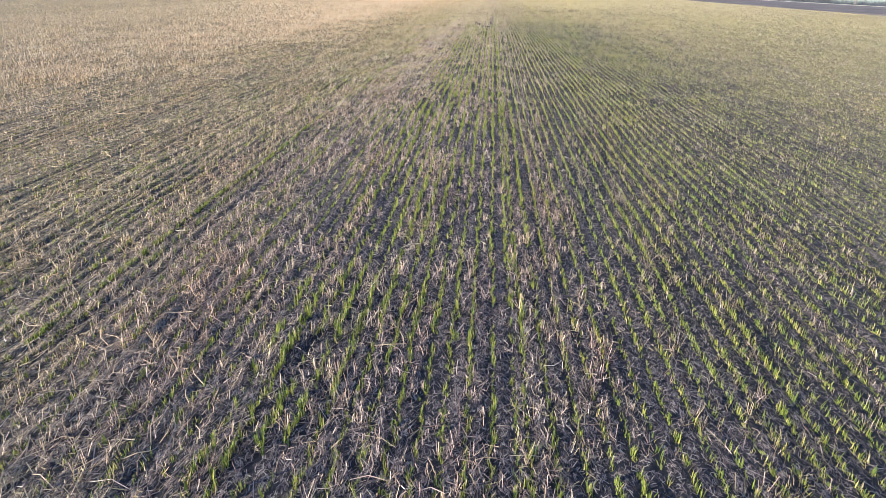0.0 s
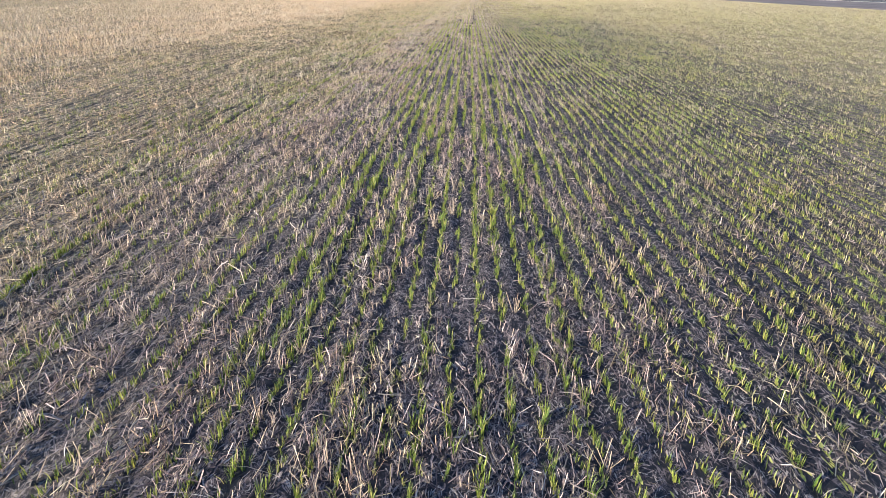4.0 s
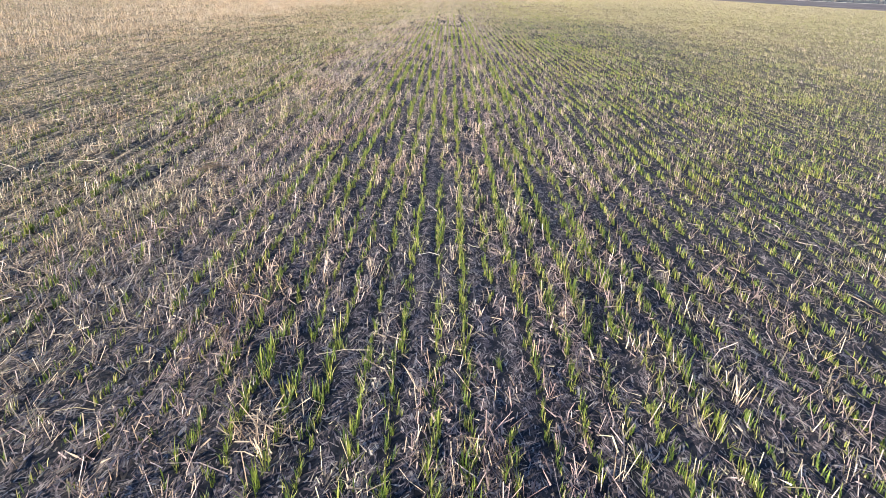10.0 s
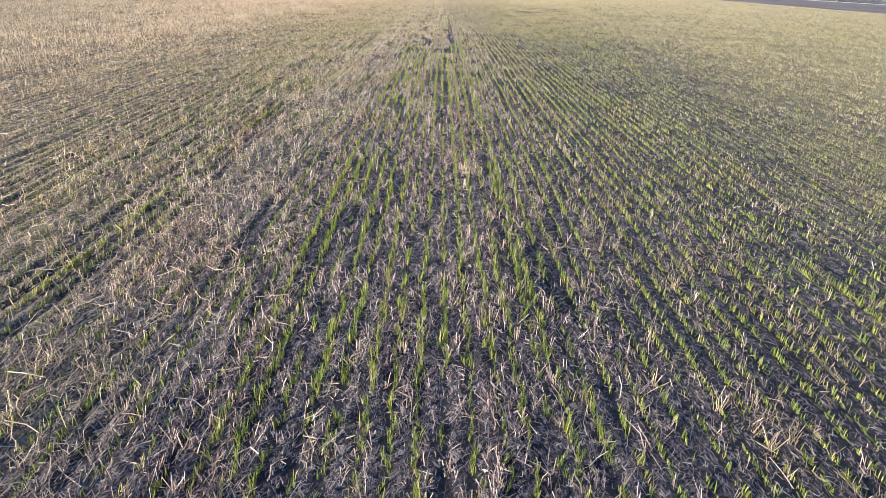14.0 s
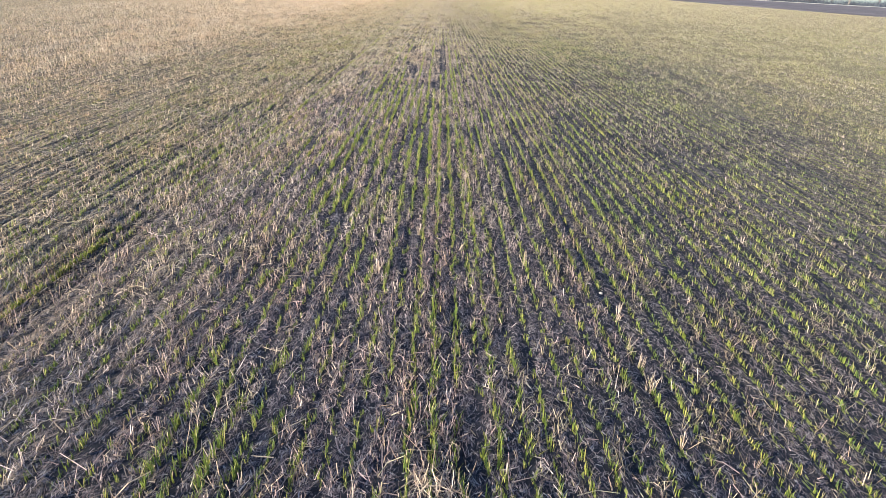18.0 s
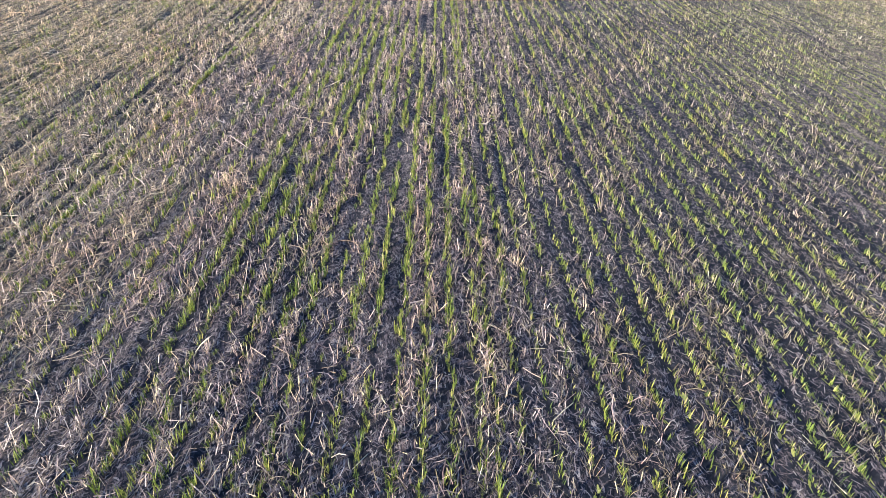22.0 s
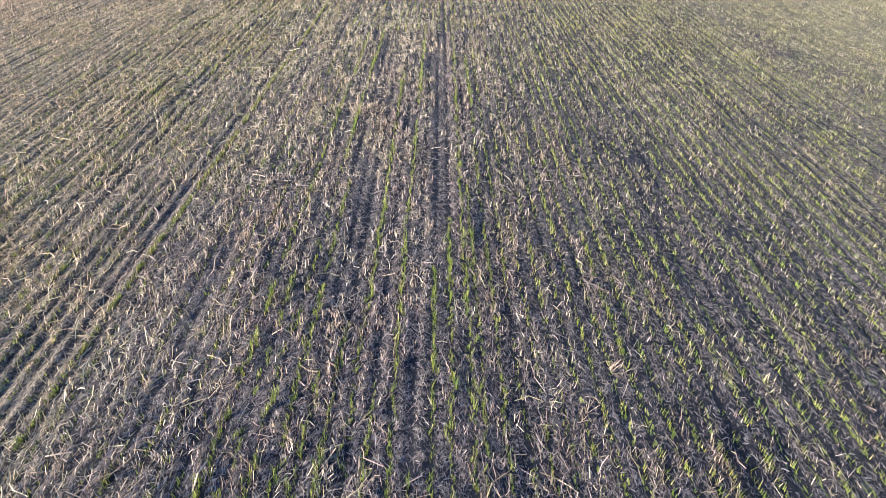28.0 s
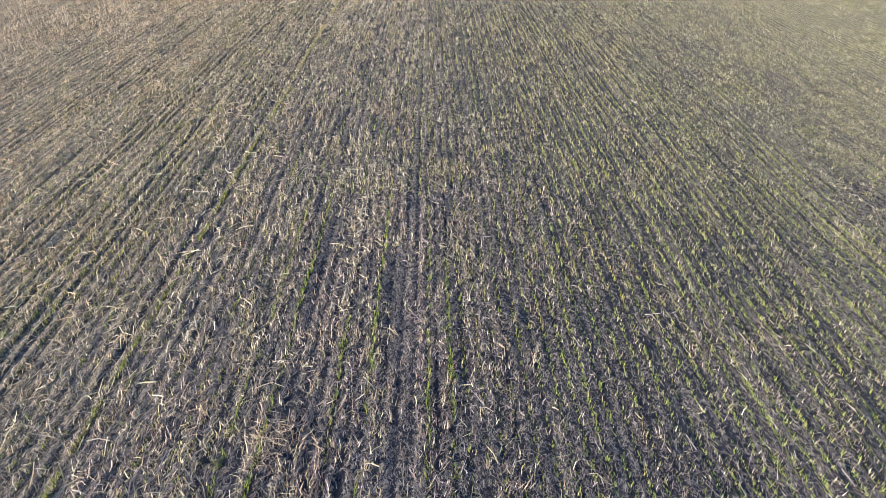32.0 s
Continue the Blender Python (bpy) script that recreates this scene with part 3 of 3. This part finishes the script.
def uprights(x, y, length, lean, width, taper):
    """Standing cut straws: flat, narrow and blunt. 2 triangles each."""
    n = len(x)
    turn = rng.uniform(0, 6.283, n)
    base = on_ground(x, y, -0.005)
    face = rng.uniform(0, 3.14, n)
    side = np.stack([np.cos(face), np.sin(face), np.zeros(n)], 1) * (width / 2)[:, None]
    top = base + np.stack([np.cos(turn) * lean, np.sin(turn) * lean, np.sqrt(np.clip(1 - lean ** 2, 0.05, 1))], 1) * length[:, None]
    return np.stack([base - side, base + side, top + side * taper, top - side * taper], 1).reshape(-1, 3)


def straw_turn(n, along):
    return np.where(rng.random(n) < along, rng.normal(1.57, 0.38, n), rng.uniform(0, 3.14, n))


def lying(x, y, turn, length, width, three):
    """Short flat bits of straw and dry leaf, blunt or drawn to a point."""
    n = len(x)
    half = np.stack([np.cos(turn) * length / 2, np.sin(turn) * length / 2, rng.normal(0, 0.22, n) * length / 2], 1)
    side = np.stack([-np.sin(turn), np.cos(turn), rng.uniform(-0.9, 0.9, n)], 1) * (rng.uniform(0.6, 1.4, n) * width / 2)[:, None]
    p = on_ground(x, y, 0.007)
    p[:, 2] += np.abs(half[:, 2]) * 0.8 + rng.gamma(1.5, 0.007, n)
    if three:
        return np.stack([p - half - side, p - half + side, p + half], 1).reshape(-1, 3)
    return np.stack([p - half - side, p + half - side, p + half + side, p - half + side], 1).reshape(-1, 3)


QUAD, TRI, KINKED = ((0, 1, 2, 3),), ((0, 1, 2),), ((0, 1, 4, 3), (1, 2, 5, 4))
SHORT = "short cut straw stubble standing in the soil"
LOOSE = "loose broken straw lying over the soil"

# standing stubble in small clumps
x, y, s = open_field(-60, 50, 1.2, 170, 125, 1.5, 0.75)
keep = rng.random(len(x)) < straw_share(x, y) * (0.4 + 0.9 * field_noise(x, y, 0.3, 1.1)) * (1 + 1.5 * np.clip((np.abs(x) - 1) / 2.5, 0, 1)) * (1 + 1.6 * np.clip((y - 32) / 18, 0, 1))
x, y, s = tufty(x[keep], y[keep], 2, 9, s[keep])
n = len(x)
tall, lean, wide = (0.09 - 0.02 * np.clip(x - 2, 0, 1)) * rng.uniform(0.3, 1.3, n), rng.uniform(0, 0.75, n), rng.uniform(0.7, 1.4, n) * 0.0036 * s ** 0.5
close = s < 1.8
v = uprights(x[close], y[close], tall[close], lean[close], wide[close], 0.8)
pieces("standing_stubble", v, 4, QUAD, SHORT, "stubble", shades(x[close], y[close]))
v, f = spikes(on_ground(x[~close], y[~close], -0.005), rng.uniform(0, 6.283, (~close).sum()), tall[~close], lean[~close], wide[~close] * 1.5)
pieces("standing_stubble", v, 3, TRI, SHORT, "stubble", shades(x[~close], y[~close]))
# the strip left standing higher
x, y, s = open_field(-30, -5.5, 4, 130, 420, 1.2, 1.2)
keep = rng.random(len(x)) < np.clip((-6.6 - x + 3.0 * (field_noise(x, y, 2.5, 3) - 0.5)) / 3, 0, 1) * (1 - 0.6 * np.clip((-14 - x) / 6, 0, 1)) * (0.25 + 0.9 * field_noise(x, y, 0.6, 2.5))
x, y, s = tufty(x[keep], y[keep], 2, 4, s[keep])
n = len(x)
v = uprights(x, y, (0.08 + 0.07 * np.clip((-8 - x) / 2, 0, 1)) * rng.uniform(0.3, 1.2, n), rng.uniform(0, 0.6, n), rng.uniform(0.7, 1.3, n) * 0.0034 * s ** 0.62, 0.6)
pick = rng.random(n) < 0.35
pieces("tall_stubble", v, 4, QUAD, "strip of taller golden straw stubble", "stubble", [(GOLD, pick), (STUBBLE, ~pick)])

# beside the path: kinked straws
x, y = scatter(-2.6, 2.6, 1.2, 52, 330)
keep = rng.random(len(x)) < straw_share(x, y)
x, y = x[keep], y[keep]
n = len(x)
v, f = ribbons(on_ground(x, y, 0.008), straw_turn(n, 0.6), np.minimum(rng.gamma(2.0, 0.040, n) + 0.02, 0.24), rng.uniform(0.5, 1.5, n) * 0.0036 * coarse(x, y) ** 0.4, rng.normal(0, 0.7, n), rng.gamma(1.5, 0.010, n))
pieces("straw_litter", v, 6, KINKED, LOOSE, "straw", shades(x, y))
# everywhere: short bits that grow coarser with the distance
for per_m2, three, wide, long, along in ((165, True, 0.0054, 0.018, 0.72), (65, False, 0.0034, 0.021, 0.72)):
    x, y, s = open_field(-42, 42, 1.2, 120, per_m2, 1.6, 0.85)
    keep = rng.random(len(x)) < straw_share(x, y) * (1 - 0.12 * np.clip((x - 0.8) / 1.5, 0, 1))
    x, y, s = tufty(x[keep], y[keep], 2, 10, s[keep], 1.6)
    n = len(x)
    v = lying(x, y, straw_turn(n, along), np.minimum(rng.gamma(2.0, long, n) + 0.012, 0.12) * s ** 0.35, wide * s ** 0.5 * (1 - 0.25 * np.clip(x - 0.5, 0, 1)), three)
    pieces("straw_litter", v, 3 if three else 4, TRI if three else QUAD, LOOSE, "straw", shades(x, y))
# long straws lying across the rows where no drill has passed
x, y, s = open_field(-13, -1.0, 1.2, 90, 250, 1.4, 1.0)
keep = rng.random(len(x)) < (0.1 + 0.8 * field_noise(x, y, 0.5, 0.9)) * np.clip((-1.0 - x) / 1.2, 0.1, 1)
x, y, s = x[keep], y[keep], s[keep]
n = len(x)
v, f = ribbons(on_ground(x, y, 0.014), straw_turn(n, 0.4), rng.uniform(0.06, 0.26, n), rng.uniform(0.7, 1.4, n) * 0.0036 * s ** 0.8, rng.normal(0, 0.45, n), rng.gamma(2, 0.010, n))
pieces("straw_litter", v, 6, KINKED, "long pale straws lying across the stubble", "straw", shades(x, y))

# clods: rough lumps of soil
x, y = scatter(-2.6, 2.6, 1.2, 54, 14)
n = len(x)
size = np.minimum(rng.gamma(2.0, 0.0035, n) + 0.004, 0.017)
corner = np.array([(1, 0, 0), (0, 1, 0), (-1, 0, 0), (0, -1, 0), (0, 0, 0.8), (0, 0, -0.6)])
v = on_ground(x, y, 0.002)[:, None] + corner[None] * size[:, None, None] * rng.uniform(0.6, 1.4, (n, 6, 1))
k = np.arange(n)[:, None] * 6
faces = [k + np.array([[i, (i + 1) % 4, 4]]) for i in range(4)] + [k + np.array([[(i + 1) % 4, i, 5]]) for i in range(4)]
tagged(mesh_object("clods", v.reshape(-1, 3), faces, CLOD), "small dark lumps of soil between the rows", "soil clods", kind="stuff")

# low green growth among the straw where no drill has passed, and over the far field
x, y, s = open_field(-60, 50, 2, 190, 180, 1.2, 1.0)
patch = np.where(x < 0, 0.40 + 1.4 * lush(x, y) - 0.35 * np.clip((-6.5 - x) / 3, 0, 1), 0.30 + 1.9 * lush(x, y))
keep = (rng.random(len(x)) < patch - 0.1 * np.clip((y - 50) / 15, 0, 1)) & ((x < -2.6) | (x > 2.2))
x, y, s = x[keep], y[keep], s[keep]
x = np.where(rng.random(len(x)) < 0.75, row_x(np.round(row_number(x))) + rng.normal(0, 0.025, len(x)), x)
x, y, s = tufty(x, y, 2, 5, s)
n = len(x)
v, f = spikes(on_ground(x, y), rng.uniform(0, 6.283, n), rng.uniform(0.03, 0.065, n), rng.uniform(0.1, 0.8, n), rng.uniform(0.7, 1.3, n) * 0.0046 * s ** 0.52)
# more blades take the yellow further off, brightening the distance by colour
bright = rng.random(n) < 0.5 * np.clip(np.maximum(x - 6, (y - 50) / 2) / 8, 0, 1)
pieces("young_wheat", v, 3, TRI, "thin yellowish wheat growing through matted straw", "wheat", [(OLIVE, ~bright), (YELLOW, bright)])


# ---- beyond the field: ploughed strip, track, windbreak ----
def strip(name, x0, x1, y0, y1, z, mat, label, ridges):
    xs = np.linspace(x0, x1, ridges * 2 + 1)
    ys = np.linspace(y0, y1, 60)
    gx, gy = np.meshgrid(xs, ys)
    gz = np.full(gx.shape, z) + 0.12 * (np.arange(len(xs)) % 2)[None, :] * (field_noise(gx, gy, 1, 6))
    gz[:, 0] = gz[:, -1] = -0.05
    idx = np.arange(gx.size).reshape(gx.shape)
    q = np.stack([idx[:-1, :-1], idx[:-1, 1:], idx[1:, 1:], idx[1:, :-1]], -1).reshape(-1, 4)
    return tagged(mesh_object(name, np.stack([gx, gy, gz], -1).reshape(-1, 3), [q], mat), label, "ground", kind="structure")


strip("ploughed_ground", 51, 84, 0, 1500, 0.06, PLOUGHED, "strip of dark ploughed soil beside the field", 34)
strip("track", 84.1, 88, 0, 1500, 0.05, TRACK, "pale dry dirt track along the windbreak", 2)


def tube(bm, a, b, ra, rb, sides=5):
    a, b = Vector(a), Vector(b)
    q = (b - a).to_track_quat("Z", "Y")
    rings = []
    for p, r in ((a, ra), (b, rb)):
        rings.append([bm.verts.new(p + q @ Vector((r * math.cos(i * 2 * math.pi / sides), r * math.sin(i * 2 * math.pi / sides), 0))) for i in range(sides)])
    for i in range(sides):
        bm.faces.new((rings[0][i], rings[0][(i + 1) % sides], rings[1][(i + 1) % sides], rings[1][i]))


def part(name, bm, mat, parent, label=""):
    me = bpy.data.meshes.new(name)
    bm.to_mesh(me)
    bm.free()
    me.materials.append(mat)
    ob = new(name, me)
    ob.parent = parent
    return tagged(ob, label)


def bare_tree(r):
    tree = new("tree")
    tagged(tree, "bare leafless windbreak tree at the field edge", "tree", "windbreak trees")
    bm = bmesh.new()
    tall, p = r.uniform(8, 12), Vector((0, 0, -0.1))
    pts = [p]
    for i in range(5):
        p = Vector((p.x + r.uniform(-0.2, 0.2), p.y + r.uniform(-0.2, 0.2), tall * (i + 1) / 6))
        pts.append(p)
    for i in range(5):
        tube(bm, pts[i], pts[i + 1], 0.22 - 0.035 * i, 0.22 - 0.035 * (i + 1), 7)
    part("trunk", bm, BARK, tree)
    bm = bmesh.new()
    for i in range(24):
        s = pts[r.randint(1, 5)]
        s = s.lerp(pts[min(5, pts.index(s) + 1)], r.random())
        a = r.uniform(0, 6.28)
        long = r.uniform(1.2, 3.4)
        e = s + Vector((math.cos(a), math.sin(a), r.uniform(0.3, 1.1))) * long * 0.7
        tube(bm, s, e, 0.05, 0.02, 4)
        for j in range(4):
            b = s.lerp(e, r.uniform(0.3, 1.0))
            tube(bm, b, b + Vector((r.uniform(-1, 1), r.uniform(-1, 1), r.uniform(-0.1, 1))) * r.uniform(0.5, 1.1), 0.016, 0.006, 3)
    part("crown", bm, BARK, tree)
    return tree


dice = random.Random(5)
models = [bare_tree(dice) for _ in range(4)]
spots = [(dice.uniform(92, 104), 60 + 6.0 * i + dice.uniform(-2, 2)) for i in range(110)]
for i, (x, y) in enumerate(spots):
    m = pose(x, y, -0.03 * max(x - 89, 0), 0, 0, dice.uniform(0, 360))
    if i < 4:
        models[i].matrix_basis = m
    else:
        copy_thing(models[i % 4], m)

x, y = scatter(90, 108, 40, 500, 13.0)
keep = rng.random(len(x)) < np.clip(5 * field_noise(x, y, 30, 13) - 2.0, 0.02, 1)
x, y = x[keep], y[keep]
n = len(x)
v, f = spikes(on_ground(x, y), rng.uniform(0, 6.283, n), rng.uniform(0.8, 2.6, n) * (0.35 + 0.9 * field_noise(x, y, 6, 5)), rng.uniform(0.1, 0.6, n), rng.uniform(0.04, 0.16, n))
tagged(mesh_object("undergrowth", v, f, SCRUB), "grey leafless scrub under the windbreak trees", "scrub", kind="stuff")


# ---- single things among the rows ----
def matted_straw(x, y, wide, high):
    """A small raked-up heap of golden straw."""
    n = int(170 * wide / 0.3)
    px, py = x + rng.normal(0, wide * 0.4, n), y + rng.normal(0, wide * 0.55, n)
    lift = high * np.exp(-(((px - x) / wide) ** 2 + ((py - y) / wide) ** 2) * 2) * rng.random(n)
    base = on_ground(px, py, 0.006)
    base[:, 2] += lift
    lying_part = ribbons(base, rng.uniform(0, 3.14, n), rng.gamma(3, 0.022, n) + 0.03, rng.uniform(0.0025, 0.0045, n), rng.normal(0, 0.7, n), rng.gamma(1.5, 0.012, n))
    m = n // 4
    foot = base[:m] - [0, 0, 0.01]
    up = foot + np.stack([rng.normal(0, 0.35, m), rng.normal(0, 0.35, m), np.ones(m)], 1) * rng.uniform(0.05, 0.13, m)[:, None]
    v, f = joined([lying_part, stalks(foot, up, rng.uniform(0.003, 0.005, m))])
    tagged(mesh_object("matted_straw", v, f, STUBBLE), "matted patch of pale tan straw on the soil", "straw", kind="stuff")


for x, y, wide, high in ((-0.69, 46.4, 0.30, 0.035), (-2.60, 26.5, 0.30, 0.05), (-2.70, 31.7, 0.34, 0.06), (-0.77, 17.05, 0.16, 0.08),
                         (0.46, 27.4, 0.20, 0.06), (-1.28, 34.8, 0.20, 0.08), (-2.75, 12.6, 0.30, 0.04)):
    matted_straw(x, y, wide, high)


def straw_mesh(r):
    """One long thin straw lying flat with a slight bow, 1 m long."""
    t = np.linspace(-0.5, 0.5, 6)
    bow = r.normal(0, 0.10)
    p = np.stack([bow * (t ** 2 * 4 - 1), t, np.abs(r.normal(0, 0.02)) * (1 - t ** 2 * 4)], 1)
    v, f = joined([stalks(p[i:i + 1], p[i + 1:i + 2], np.array([0.013])) for i in range(5)])
    bm = bmesh.new()
    ring = [bm.verts.new(q) for q in v]
    for g in f:
        for face in g:
            bm.faces.new([ring[i] for i in face])
    bmesh.ops.remove_doubles(bm, verts=bm.verts, dist=0.0035)
    me = bpy.data.meshes.new("straw")
    bm.to_mesh(me)
    bm.free()
    me.materials.append(GOLD)
    return me


STRAWS = [straw_mesh(rng) for _ in range(6)]
bundle = new("straw_bundle")
bundle.location = (-2.2, 20.42, float(height(-2.2, 20.42)) + 0.01)
tagged(bundle, "loose bundle of long golden straws lying on the stubble", "straw bundle")
for i in range(24):
    straw = new("straw", STRAWS[i % 6])
    straw.parent = bundle
    straw.location = (rng.normal(0, 0.035), rng.normal(0, 0.05), 0.002 + 0.0016 * i)
    straw.rotation_euler = (rng.normal(0, 0.06), 0, -0.45 + rng.normal(0, 0.22))
    long = rng.uniform(0.20, 0.42)
    straw.scale = (long, long, long)


def stem_mesh(r):
    v, f = stalks(np.zeros((1, 3)), np.array([[0.0, 0.0, 1.0]]), np.array([0.036]))
    v[:, :2] += 0.05 * r.normal(0, 1, 2) * v[:, 2:] ** 2
    ob = mesh_object("stem", v, f, STUBBLE)
    me = ob.data
    bpy.data.objects.remove(ob)
    return me


STEMS = [stem_mesh(rng) for _ in range(6)]
for y in np.arange(1.8, 48, 0.33):
    clump = new("stubble_clump")
    x, y = (math.floor(rng.uniform(-2.0, 2.0) / ROW) + 0.5) * ROW + rng.normal(0, 0.02), y + rng.uniform(-0.12, 0.12)
    clump.location = (x, y, float(height(x, y)) - 0.006)
    tagged(clump, "clump of pale cut straw stems standing in the soil", "stubble", "stubble clumps")
    for _ in range(int(rng.integers(6, 12))):
        stem = new("stem", STEMS[int(rng.integers(6))])
        stem.parent = clump
        stem.location = (rng.normal(0, 0.012), rng.normal(0, 0.012), 0)
        stem.rotation_euler = (rng.normal(0, 0.25), rng.normal(0, 0.25), rng.uniform(0, 6))
        tall = rng.uniform(0.06, 0.16)
        stem.scale = (0.1, 0.1, tall)


def stone(x, y, size):
    bm = bmesh.new()
    bmesh.ops.create_icosphere(bm, subdivisions=2, radius=size)
    for v in bm.verts:
        v.co *= 1 + 0.35 * (noise.noise(v.co * (1.6 / size) + Vector((x, y, 0))))
        v.co.z *= 0.7
    me = bpy.data.meshes.new("stone")
    bm.to_mesh(me)
    bm.free()
    me.materials.append(STONE)
    ob = new("stone", me)
    ob.location = (x, y, float(height(x, y)) + size * 0.35)
    tagged(ob, "small pale stone lying on the soil", "stone", "field stones")


for x, y, size in ((1.87, 29.6, 0.018), (0.17, 15.9, 0.016), (-0.9, 44.0, 0.016), (1.1, 39.5, 0.014)):
    stone(x, y, size)
